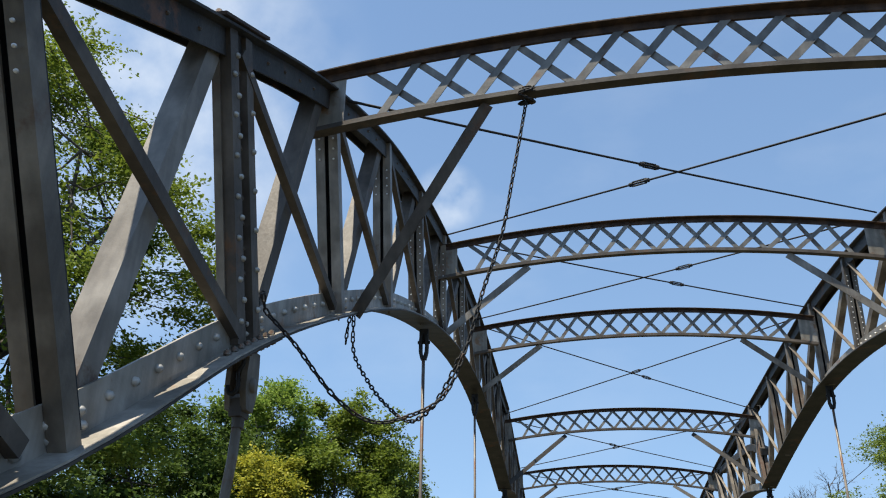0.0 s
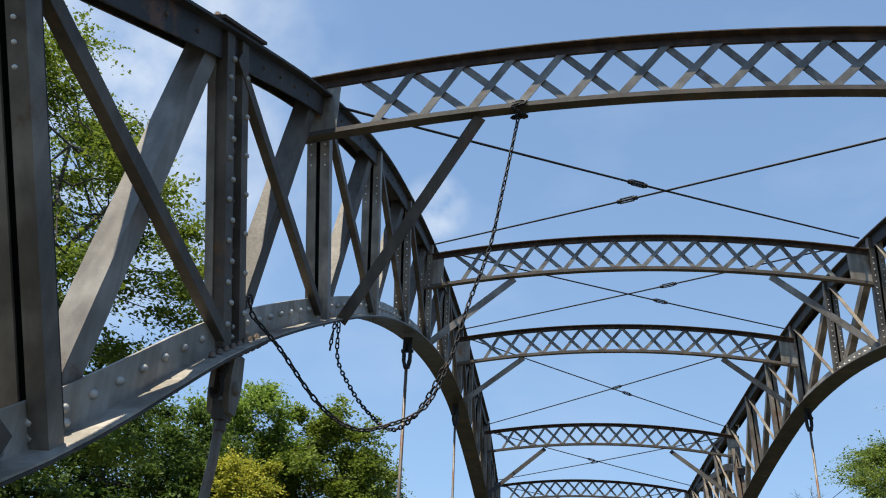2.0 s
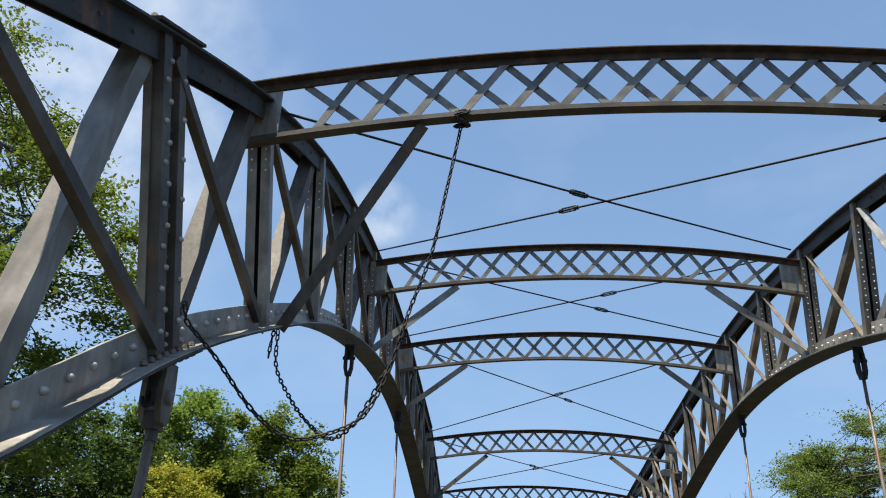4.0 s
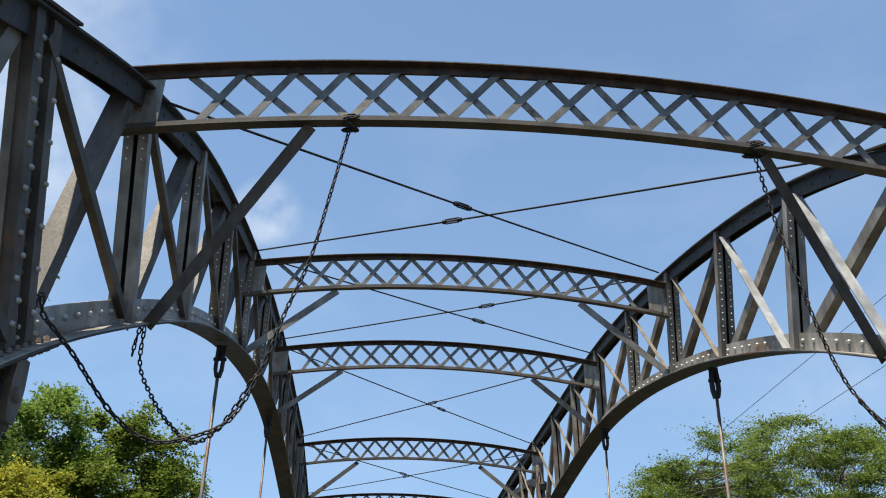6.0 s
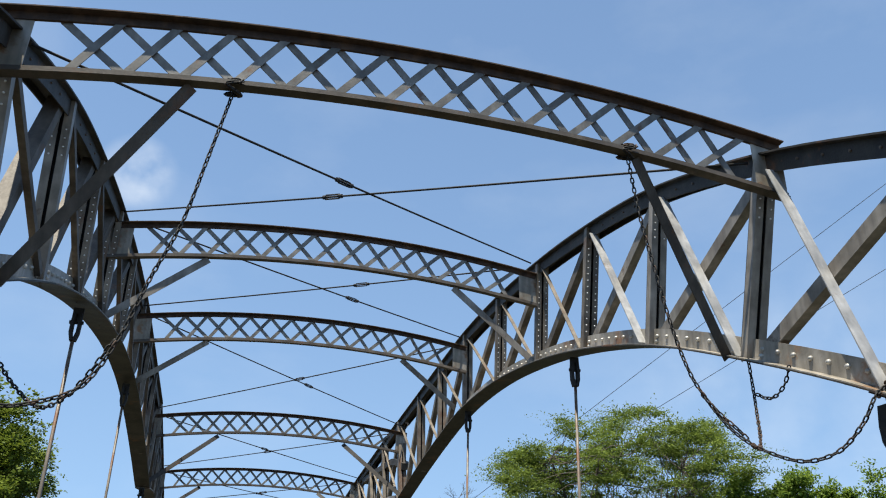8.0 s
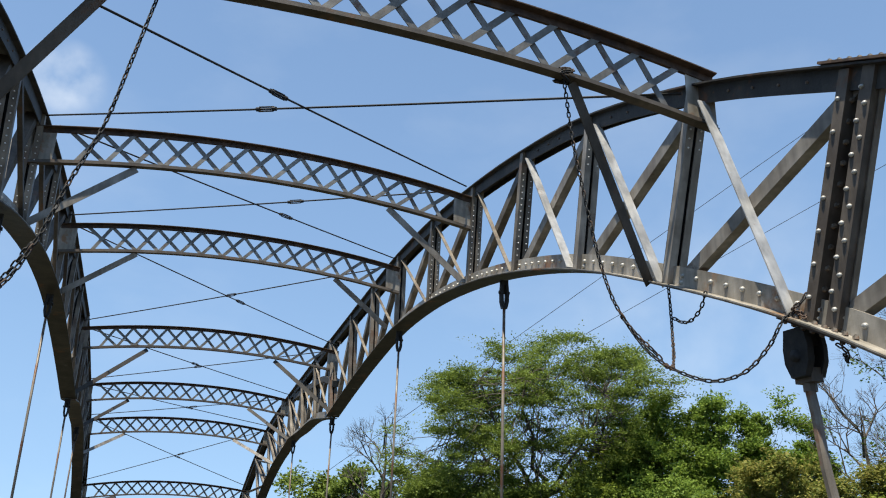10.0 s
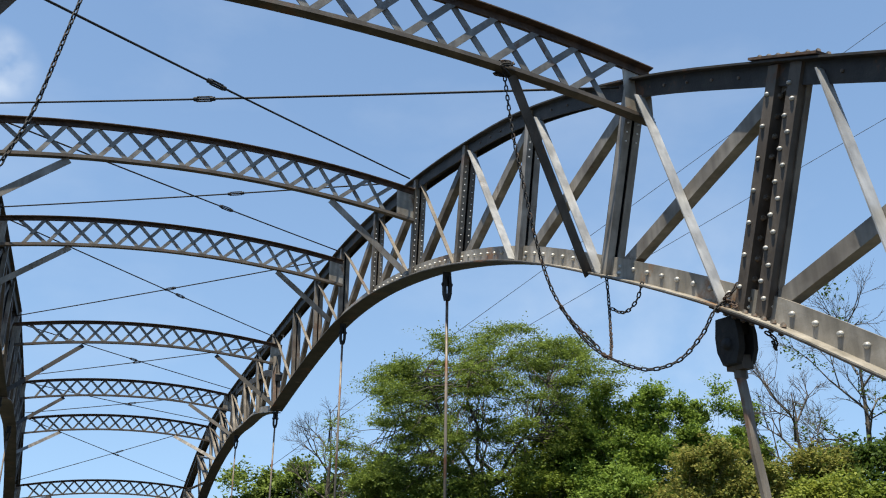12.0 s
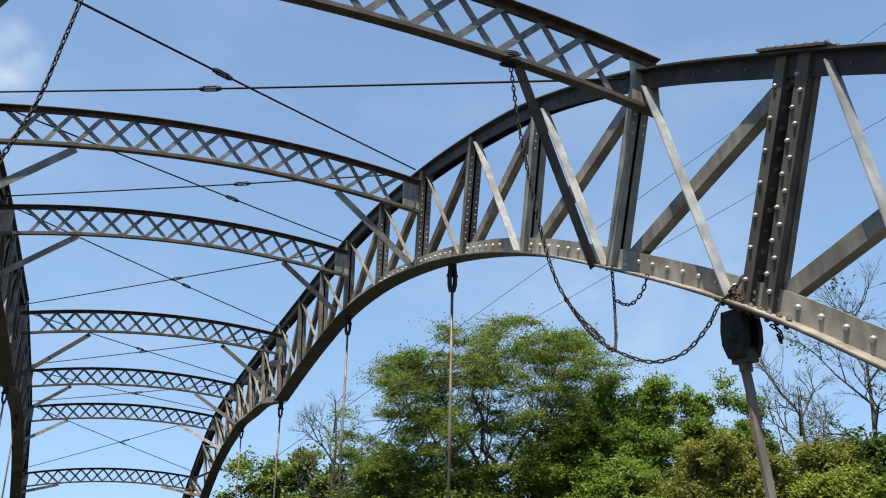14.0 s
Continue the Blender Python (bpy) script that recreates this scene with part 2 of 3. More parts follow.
def bolt_mesh():
    bm = bmesh.new()
    bmesh.ops.create_uvsphere(bm, u_segments=8, v_segments=5, radius=0.017)
    for v in list(bm.verts):
        v.co.z *= 0.85
    for f in bm.faces:
        f.smooth = True
    me = bpy.data.meshes.new("bolt")
    bm.to_mesh(me)
    bm.free()
    me.materials.append(BOLT)
    return me


def nut_mesh():
    bm = bmesh.new()
    bmesh.ops.create_cone(bm, cap_ends=True, segments=6, radius1=0.019, radius2=0.016, depth=0.020)
    bmesh.ops.create_cone(bm, cap_ends=True, segments=8, radius1=0.009, radius2=0.008, depth=0.034)
    me = bpy.data.meshes.new("nut")
    bm.to_mesh(me)
    bm.free()
    me.materials.append(NUT)
    return me


def hole_dot_mesh():
    me = bolt_mesh()
    me.name = "rivet"
    me.materials.clear()
    me.materials.append(HOLE_SKY)
    return me


HEADS = {"bolt": bolt_mesh(), "nut": nut_mesh(), "rivet": hole_dot_mesh()}


def bolt(parent, p, name="bolt"):
    ob = new(name, HEADS[name])
    ob.parent = parent
    ob.location = p
    return ob


# ---- ground ----
GROUND_Z = 1.0
bm = bmesh.new()
N = 60
grid = []
for i in range(N + 1):
    row = []
    for j in range(N + 1):
        u, v = (i / N * 2 - 1), (j / N * 2 - 1)
        x, y = 900 * u * abs(u) ** 1.5, 900 * v * abs(v) ** 1.5
        row.append(bm.verts.new((x, y, GROUND_Z - 0.12 * min(1, math.hypot(x, y) / 6) + 0.15 * noise.noise((x * 0.12, y * 0.12, 0)) * min(1, math.hypot(x, y) / 8))))
    grid.append(row)
for i in range(N):
    for j in range(N):
        bm.faces.new((grid[i][j], grid[i + 1][j], grid[i + 1][j + 1], grid[i][j + 1]))
tagged(part("ground", bm, GRASS), "dry patchy grass and bare earth under the bridge", "ground", kind="structure")

# ---- arch trusses ----
# panel points: y and height of the lower edge of the bottom chord, y and height of the upper edge of the top chord
PANELS = [(-4.79, -0.91, -5.64, -0.32), (-2.97, 0.19, -3.84, 1.02), (-1.24, 1.13, -2.03, 2.27), (0.31, 1.88, -0.4, 3.27), (1.71, 2.51, 1.15, 3.99), (2.99, 3.05, 2.29, 4.52), (4.31, 3.81, 3.78, 5.265),
          (5.72, 4.45, 5.22, 5.925), (7.16, 5.0, 6.82, 6.47), (8.59, 5.38, 8.31, 6.77), (10.02, 5.63, 9.86, 6.97), (11.64, 5.78, 11.54, 7.09),
          (13.35, 5.76, 13.34, 7.1), (14.97, 5.55, 15.05, 6.99), (16.59, 5.26, 16.77, 6.86), (18.23, 4.92, 18.69, 6.72)]
FAR_PANELS = [(-0.02, 4.9, 0.39, 6.72), (1.52, 5.02, 2.01, 6.51), (2.94, 4.91, 3.53, 6.32), (4.25, 4.82, 5.15, 6.11), (5.37, 4.57, 6.88, 5.85), (6.5, 4.29, 8.51, 5.52), (8.04, 3.75, 10.57, 4.8), (9.51, 3.01, 12.86, 3.78),
              (11.29, 1.95, 14.95, 2.64), (13.2, 0.6, 17.0, 1.2)]
HEAVY = 6
X_TRUSS = 2.72
FAR = Matrix.Translation((0, 18.3, 0)) @ Matrix.Rotation(radians(1.4), 4, "Z")
BOTTOM_CHORD = [(-0.216, 0.009), (0.055, 0.009), (0.055, 0.017), (-0.087, 0.019), (-0.087, 0.165), (-0.10, 0.165), (-0.10, 0.019), (-0.216, 0.017)]
TOP_CHORD = [(-0.17, 0), (-0.17, -0.014), (-0.115, -0.018), (-0.115, -0.152), (-0.102, -0.152), (-0.102, -0.018), (0.09, -0.018), (0.09, -0.085), (0.103, -0.085), (0.13, -0.014), (0.13, 0)]
HAT = [(-0.05, 0.125), (-0.139, 0.125), (-0.139, 0.035), (-0.045, 0.035), (-0.045, -0.06), (-0.139, -0.06), (-0.139, -0.14), (-0.05, -0.14),
       (-0.05, -0.128), (-0.127, -0.128), (-0.127, -0.072), (-0.033, -0.072), (-0.033, 0.047), (-0.127, 0.047), (-0.127, 0.113), (-0.05, 0.113)]


def along(b, a, f):
    return b + (a - b) * f


def build_truss(s, table, m, label, heavy=None, near=range(0)):
    """s: 1 for the truss on the +x side, -1 for the other. The inner face looks to the middle of the bridge."""
    t = thing("arch_truss", label, "bridge truss", "arch trusses of the bridge", m @ Matrix.Translation((s * X_TRUSS, 0, 0)))
    inn = -s
    heavy_from = heavy or 0
    member = lambda k: STEEL if heavy and (5 if s < 0 else -1) < k < 9 else STEEL_OLD
    lowc, topc = spline([(0, p[0], p[1]) for p in table]), spline([(0, p[2], p[3]) for p in table])
    bc = swept("bottom_chord", lowc, [[(a * s, b) for a, b in BOTTOM_CHORD]], (1, 0, 0), STAINED, t, "riveted grey steel bottom chord with rust stains and a wide flange")
    # thin added plate whose dark tone stands in for shade below the flange
    swept("cover_plate", lowc, [[(a * s, b) for a, b in rect(-0.22, -0.002, 0.06, 0.008)]], (1, 0, 0), STEEL_BROWN, t, "dark rust-spotted plate, its tone carrying the shade under the bottom chord")
    # the shadow under the top flange is put into the chord's dark steel
    tcd = swept("top_chord", topc, [[(a * s, b) for a, b in TOP_CHORD]], (1, 0, 0), STEEL_BROWN, t, "weathered steel top chord, its shade put into the dark tone")
    for i, (yb, zb, yt, zt) in enumerate(table):
        b, a = Vector((0, yb, zb + 0.02)), Vector((0, yt, zt - 0.02))
        if heavy is None and i == len(table) - 1:
            continue
        if i == heavy:
            post = swept("heavy_post", [b, a], [[(x * s, y) for x, y in HAT]], (1, 0, 0), STEEL_DARK, t, "heavy built-up post with rows of rivets, rust-stained")
            up = (a - b).normalized()
            across = Vector((1, 0, 0)).cross(up)
            swept("edge_angle", [along(b, a, 0.04), along(b, a, 0.97)], [[(inn * 0.045, 0.127), (inn * 0.045, 0.136), (inn * 0.085, 0.136), (inn * 0.085, 0.127)]], (1, 0, 0), STEEL_OLD, t, "narrow angle riveted along the side of the heavy post")
            for k in range(7):
                p = along(b, a, 0.07 + 0.13 * k)
                bolt(post, p + Vector((inn * 0.141, 0, 0)) + across * 0.09)
                bolt(post, p + up * 0.1 + Vector((inn * 0.141, 0, 0)) + across * 0.05)
                bolt(post, p + up * 0.05 + Vector((inn * 0.141, 0, 0)) - across * 0.115)
            for k in range(11):
                ob = bolt(post, along(b, a, 0.06 + 0.082 * k) + Vector((inn * 0.092, 0, 0)) - across * 0.054, "nut")
                ob.rotation_euler = (radians(90), 0, 0)
        else:
            # two rolled angles with a slit between them, their riveted legs square to the truss
            w = 0.068
            mid = inn * (0.09 if i <= 5 and heavy else 0.068)
            up = (a - b).normalized()
            across = Vector((1, 0, 0)).cross(up)
            for q in (-1, 1):
                o = inn * q
                out = [(mid + o * 0.014, 0.035), (mid + o * (0.011 + w), 0.035), (mid + o * (0.011 + w), -0.04), (mid + o * (0.002 + w), -0.04), (mid + o * (0.002 + w), 0.025), (mid + o * 0.014, 0.025)]
                foot, head = (b - across * 0.05, a - across * 0.05) if i == 7 and heavy else (b - across * 0.09, a - across * 0.03) if i == 5 and heavy else (b, a)
                ang = swept("post_angle", [foot, head], [out], (1, 0, 0), member(i), t)
                if i in near:
                    # bright heads in place of bolt holes with sky behind
                    for k in range(4 if i < 9 else 14):
                        bolt(ang, head - up * (0.25 + 0.072 * k) + Vector((mid + o * (0.011 + w * 0.55), 0, 0)) + across * 0.036, "rivet").scale = (0.5, 0.5, 0.5)
            # black strip added behind the slit to stand in for its shade
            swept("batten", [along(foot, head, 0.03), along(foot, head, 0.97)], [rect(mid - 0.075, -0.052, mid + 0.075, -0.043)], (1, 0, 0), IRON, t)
    # crossed diagonals: a narrow angle in front, a wide one behind
    for i in range(len(table) - 1):
        (yb0, zb0, yt0, zt0), (yb1, zb1, yt1, zt1) = table[i], table[i + 1]
        g = 0.09
        falling = [(yt0 + g - 0.04 + (0.13 if heavy and i == heavy - 1 else 0), zt0 - 0.10), (yb1 - g - 0.02, zb1 + 0.03)]
        rising = [(yb0 + g + 0.03, zb0 + 0.05), (yt1 - g, zt1 - 0.10)]
        if heavy and s > 0 and i == heavy:
            rising = [(y + 0.08, z) for y, z in rising]
        if heavy and s > 0 and i == heavy - 1:
            rising = [(rising[0][0] + 0.10, rising[0][1]), (rising[1][0] - 0.09, rising[1][1])]
        front, back = (falling, rising) if s < 0 else (rising, falling)
        up_b = -1 if s < 0 else 1
        if s < 0:
            # shade on the left truss is put into the darker steel
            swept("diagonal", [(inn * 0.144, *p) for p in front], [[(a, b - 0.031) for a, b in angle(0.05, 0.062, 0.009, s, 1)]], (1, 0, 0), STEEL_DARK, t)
        else:
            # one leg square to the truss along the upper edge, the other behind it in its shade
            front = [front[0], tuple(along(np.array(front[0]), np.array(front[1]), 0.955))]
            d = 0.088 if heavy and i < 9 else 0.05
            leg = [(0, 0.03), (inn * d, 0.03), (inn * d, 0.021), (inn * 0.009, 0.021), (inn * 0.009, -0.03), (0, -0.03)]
            # sunlight on the near legs is put into their paler steel
            swept("diagonal", [(inn * 0.09, *p) for p in front], [leg], (1, 0, 0), STEEL_SUNLIT if heavy and i < 9 else STEEL_OLD, t)
        # left wide diagonals also carry their shade as a darker tone
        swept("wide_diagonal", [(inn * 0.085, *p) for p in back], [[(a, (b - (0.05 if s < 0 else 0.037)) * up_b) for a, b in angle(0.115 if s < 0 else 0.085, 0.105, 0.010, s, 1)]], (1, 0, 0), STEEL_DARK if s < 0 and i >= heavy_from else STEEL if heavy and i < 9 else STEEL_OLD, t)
    # rivets along the inner web of the bottom chord
    if near:
        for i in near:
            (y0, z0), (y1, z1) = table[i - 1][:2], table[i][:2]
            d = Vector((0, y1 - y0, z1 - z0))
            n = Vector((0, -d.z, d.y)).normalized()
            seg = [p for p in lowc if y0 - 0.01 <= p.y <= y1 + 0.01]
            count = 9
            for k in range(count):
                f = (k + 0.5) / count * (len(seg) - 1)
                p = seg[int(f)].lerp(seg[min(int(f) + 1, len(seg) - 1)], f - int(f))
                bolt(bc, p + n * 0.098 + Vector((inn * 0.102, 0, 0))).scale = (1.25, 1.25, 1.25)
                if k in (0, 1, count - 1):
                    bolt(bc, p + n * 0.05 + Vector((inn * 0.102, 0, 0))).scale = (1.25, 1.25, 1.25)
    # small heads along the inner web of the top chord
    for i in [k for k in near if k < 10]:
        seg = [p for p in topc if table[i - 1][2] + 0.2 <= p.y <= table[i][2] - 0.1]
        for p, q in zip(seg, seg[1:]):
            d = (q - p).normalized()
            ob = bolt(tcd, p.lerp(q, 0.5) + Vector((inn * 0.118, 0.085 * d.z, -0.085 * d.y)), "nut")
            ob.rotation_euler = (0, radians(90), 0)
            ob.scale = (0.6, 0.6, 0.6)
    return t, bc, tcd


for s in (-1, 1):
    t, bc, tcd = build_truss(s, PANELS, Matrix.Identity(4), "grey weathered riveted steel arch truss with crossed diagonals", HEAVY, range(4, 12))
    # splice at the heavy post: plates above and below with rows of nuts
    yb, zb, yt, zt = PANELS[HEAVY]
    d = (Vector((0, PANELS[7][2], PANELS[7][3])) - Vector((0, PANELS[5][2], PANELS[5][3]))).normalized()
    n = Vector((0, -d.z, d.y))
    c = Vector((0, yt, zt)) + n * 0.006
    plate = swept("splice_plate", [c - d * 0.27, c + d * 0.27], [rect(-0.185, 0, 0.185, 0.016)], (1, 0, 0), RUSTY, t, "rusted splice plate with rows of nuts")
    for k in range(7):
        for q in (-0.13, -0.05, 0.05, 0.13):
            bolt(plate, c + d * (-0.23 + 0.46 * k / 6) + n * 0.024 + Vector((q, 0, 0)), "nut")
    d = (Vector((0, *PANELS[7][:2])) - Vector((0, *PANELS[5][:2]))).normalized()
    n = Vector((0, -d.z, d.y))
    c = Vector((0, yb, zb))
    plate = swept("gusset_plate", [c - d * 0.3, c + d * 0.3], [rect(-0.20, -0.018, 0.20, -0.002)], (1, 0, 0), RUSTY, t, "rusted plate under the chord with bolts")
    for k in range(8):
        bolt(plate, c + d * (-0.27 + 0.54 * k / 7) + n * 0.022 + Vector((-s * 0.155, 0, 0)), "nut")
        bolt(plate, c + d * (-0.27 + 0.54 * k / 7) - n * 0.022 + Vector((-s * 0.155, 0, 0)), "nut")
    t, bc, tcd = build_truss(s, FAR_PANELS, FAR, "rust-stained far arch truss with close diagonals and a second curved chord")
    swept("inner_chord", spline([(0, -0.1, 5.72), (0, 0.9, 5.98), (0, 2.0, 6.02), (0, 3.3, 6.05), (0, 4.6, 6.05)]), [rect(-0.11, -0.14, 0.11, 0)], (1, 0, 0), STEEL_BROWN, t, "curved inner chord")


# ---- lattice struts ----
HALF = 2.5
BAYS = 14
END_GAP = 0.12


def build_strut():
    t = thing("lattice_strut", "cambered steel lattice strut with flat crossed bars across the bridge", "lattice strut", "lattice struts over the roadway")
    depth, rise = 0.465, 0.20

    def z(x):
        return rise * (1 - (x / HALF) ** 2)
    xs = [-HALF - 0.24 + (2 * HALF + 0.48) * i / 24 for i in range(25)]
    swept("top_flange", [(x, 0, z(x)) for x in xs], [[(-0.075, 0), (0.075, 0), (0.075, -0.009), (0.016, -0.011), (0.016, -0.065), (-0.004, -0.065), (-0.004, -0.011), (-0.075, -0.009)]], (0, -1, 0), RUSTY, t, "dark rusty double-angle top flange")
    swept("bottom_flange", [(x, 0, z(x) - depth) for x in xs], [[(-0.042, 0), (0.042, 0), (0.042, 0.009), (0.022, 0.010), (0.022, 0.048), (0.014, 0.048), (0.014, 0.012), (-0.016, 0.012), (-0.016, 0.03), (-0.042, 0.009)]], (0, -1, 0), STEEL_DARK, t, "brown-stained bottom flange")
    w = 2 * (HALF - END_GAP) / BAYS
    for i in range(BAYS):
        x0 = -HALF + END_GAP + 0.04 + w * i
        x1 = x0 + w
        for q, (xa, xb) in ((0, (x0, x1)), (1, (x1, x0))):
            o = 0.008 if q else -0.011
            swept("lattice_bar", [(xa * 0.963, o, z(xa) - depth + 0.035), (xb, o, z(xb) - 0.05)], [rect(-0.004, -0.0255, 0.004, 0.0255)], (0, 1, 0), LATTICE, t)
    for q in (-1, 1):
        bm = bmesh.new()
        x0, x1 = sorted((q * (HALF + 0.0), q * (HALF + 0.25)))
        add_box(bm, (x0, -0.006, -depth + 0.012), (x1, 0.004, -0.012))
        part("end_plate", bm, STAINED, t, "stained steel end plate")
    return t


# place of each strut (x, y, z) and its size against the first
STRUTS = [(0, 5.22, 6.06, 1.0), (-0.045, 9.91, 6.845, 0.955), (-0.04, 13.23, 6.857, 0.96), (0, 18.53, 6.45, 1.0), (-0.15, 24.0, 6.1, 1.0), (-0.20, 26.91, 5.5, 1.0), (-0.29, 30.56, 3.8, 1.0)]
first = build_strut()
for i, (x, y, z, k) in enumerate(STRUTS):
    m = Matrix.Translation((x, y, z)) @ (Matrix.Rotation(radians(1.4), 4, "Z") if i > 3 else Matrix.Identity(4)) @ Matrix.Diagonal((k, k, k, 1))
    if i == 0:
        first.matrix_world = m
    else:
        copy_thing(first, m)


# ---- knee braces ----
def brace(p, q, s, material):
    t = swept("knee_brace", [p, q], [angle(0.06, 0.085, 0.009, 1, s)], (0, 1, 0), material)
    tagged(t, "plain brown-grey steel angle knee brace under a lattice strut", "knee brace", "knee braces")


FEET = [(5.89, 4.54), (9.99, 5.73), (13.54, 5.89), (18.02, 5.05), (22.54, 4.86), (24.69, 4.37), (27.49, 3.14)]
TOPX = [1.56, 1.6, 1.62, 1.35, 1.6, 1.6, 1.6]
BRACE_STEEL = [STEEL_DARK, STEEL, STEEL, STEEL_BROWN, STEEL_BROWN, STEEL, STEEL_OLD]
for (cx, y, z, k), (fy, fz), bx, material in zip(STRUTS, FEET, TOPX, BRACE_STEEL):
    for s in (-1, 1):
        brace((cx + s * bx * k, y, z - 0.33 * k), (cx + s * 2.56, fy, fz), s, material)


# ---- sway rods with turnbuckles ----
def rod(p, q, at, r=0.011):
    p, q = Vector(p), Vector(q)
    t = thing("sway_rod", "thin dark steel bracing rod with a turnbuckle", "tie rod", "diagonal sway rods")
    pts = [p.lerp(q, i / 12) - Vector((0, 0, 0.015 * math.sin(math.pi * i / 12))) for i in range(13)]
    swept("rod", pts, [disc(r, 6)], (0, 0, 1), IRON, t, smooth=True)
    d = (q - p).normalized()
    c = p.lerp(q, at) - Vector((0, 0, 0.015 * math.sin(math.pi * at)))
    bm = bmesh.new()
    add_sweep(bm, [c - d * 0.085, c + d * 0.085], [rect(-0.027, -0.009, -0.018, 0.009), rect(0.018, -0.009, 0.027, 0.009)], (0, 0, 1))
    for q in (-1, 1):
        add_sweep(bm, [c + d * q * 0.075, c + d * q * 0.115], [disc(0.022, 8)], (0, 0, 1))
    bmesh.ops.recalc_face_normals(bm, faces=bm.faces)
    part("turnbuckle", bm, IRON, t, "open steel turnbuckle")
    return t


TURNS = [(0.44, 0.56), (0.58, 0.38), (0.53, 0.46), (0.45, 0.5), (0.5, 0.45), (0.5, 0.45)]
for (c0, y0, z0, k0), (c1, y1, z1, k1), ats in zip(STRUTS, STRUTS[1:], TURNS):
    for s, at in zip((-1, 1), ats):
        rod((c0 + s * 2.5 * k0, y0 + 0.06, z0 - (0.20 if y0 < 6 else -0.06 if k0 == STRUTS[1][3] and y0 == STRUTS[1][1] else 0.02)), (c1 - s * 2.66 * k1, y1 - 0.04, z1 + 0.11), at)

# ---- hangers ----
def hanger(x, y, z, length, lean=(0, 0), r=0.018):
    t = thing("hanger", "long steel hanger rod with a forged clevis below the chord", "hanger rod", "hangers", Matrix.Translation((x, y, z)))
    bm = bmesh.new()
    add_sweep(bm, [(0, 0, 0.0), (0, 0, -0.16)], [rect(-0.05, -0.012, 0.05, 0.012)], (1, 0, 0))
    for q in (-1, 1):
        add_sweep(bm, [(q * 0.026, 0, -0.06), (q * 0.034, 0, -0.16), (q * 0.032, 0, -0.26), (q * 0.012, 0, -0.34)], [rect(-0.016, -0.032, 0.016, 0.032)], (1, 0, 0))
    add_sweep(bm, [(-0.065, 0, -0.15), (0.065, 0, -0.15)], [disc(0.02)], (0, 1, 0))
    bmesh.ops.recalc_face_normals(bm, faces=bm.faces)
    part("clevis", bm, IRON, t, "dark forged clevis")
    swept("rod", [(0, 0, -0.31), (lean[0] * length, lean[1] * length, -length)], [disc(r, 8)], (1, 0, 0), ROD, t, smooth=True)
    return t


for s in (-1, 1):
    for y, z in ((8.96, 5.42), (13.25, 5.75), (18.2, 4.91)):
        hanger(s * 2.64, y, z, z - GROUND_Z - 0.3, (0, 0.03))
    p = FAR @ Vector((s * 2.64, 4.15, 4.8))
    hanger(p.x, p.y, p.z, p.z - GROUND_Z - 0.3)


def heavy_hanger(x, y, z, s, lean, wide=0.85, iron=None):
    """Cast yoke bolted under the heavy post, with a loose flat bar hanging in it."""
    iron = iron or IRON
    t = thing("hanger", "dark cast-iron yoke with a loose worn steel hanger bar", "hanger rod", "hangers", Matrix.Translation((x, y, z)))
    for q in (-1, 1):
        bm = bmesh.new()
        out = [(-0.10, 0), (0.10, 0), (0.125, -0.12), (0.12, -0.21), (0.07, -0.30), (-0.07, -0.30), (-0.12, -0.21), (-0.125, -0.12)]
        a = [bm.verts.new((q * 0.035, u * wide, v)) for u, v in out]
        b = [bm.verts.new((q * 0.075, u * 0.93 * wide, v * 0.97 - 0.003)) for u, v in out]
        for i in range(8):
            bm.faces.new((a[i], a[(i + 1) % 8], b[(i + 1) % 8], b[i]))
        bm.faces.new(a)
        bm.faces.new(b[::-1])
        bmesh.ops.recalc_face_normals(bm, faces=bm.faces)
        part("cheek", bm, iron, t)
    bm = bmesh.new()
    add_box(bm, (-0.034, -0.085 * wide, -0.11), (0.034, 0.085 * wide, -0.002))
    part("block", bm, iron, t)
    swept("pin", [(-0.092, 0, -0.17), (0.092, 0, -0.17)], [disc(0.036, 10)], (0, 1, 0), iron, t, "round pin through the yoke", True)
    bm = bmesh.new()
    add_sweep(bm, [(0, 0, -0.24), (0.004, 0, -0.29), (0.004, 0, -0.325)], [rect(-0.042, -0.08 * wide, 0.042, 0.08 * wide)], (1, 0, 0))
    add_sweep(bm, [(0.004, 0, -0.32), (0.006, 0, -0.35), (0.006, 0, -0.375)], [disc(0.04, 8)], (1, 0, 0))
    bmesh.ops.recalc_face_normals(bm, faces=bm.faces)
    part("socket", bm, STEEL_DARK, t, "tapered cast socket")
    bm = bmesh.new()
    n = 14
    length = z - GROUND_Z - 0.35
    pts = [(lean[0] * length * i / n + 0.006 * math.sin(i * 1.7), lean[1] * length * i / n, -0.36 - (length - 0.36) * i / n) for i in range(n + 1)]
    add_sweep(bm, pts, [[(-0.027, -0.014), (-0.014, -0.027), (0.014, -0.027), (0.027, -0.014), (0.027, 0.014), (0.014, 0.027), (-0.014, 0.027), (-0.027, 0.014)]], (1, 0, 0))
    bmesh.ops.recalc_face_normals(bm, faces=bm.faces)
    part("bar", bm, ROD, t, "worn grey steel bar")
    return t


heavy_hanger(2.64, 4.51, 3.86, 1, (0, -0.10))
left = heavy_hanger(-2.64, 4.42, 3.82, -1, (0, -0.09), 0.62, STEEL_OLD)
left.scale = (0.72, 1, 1)
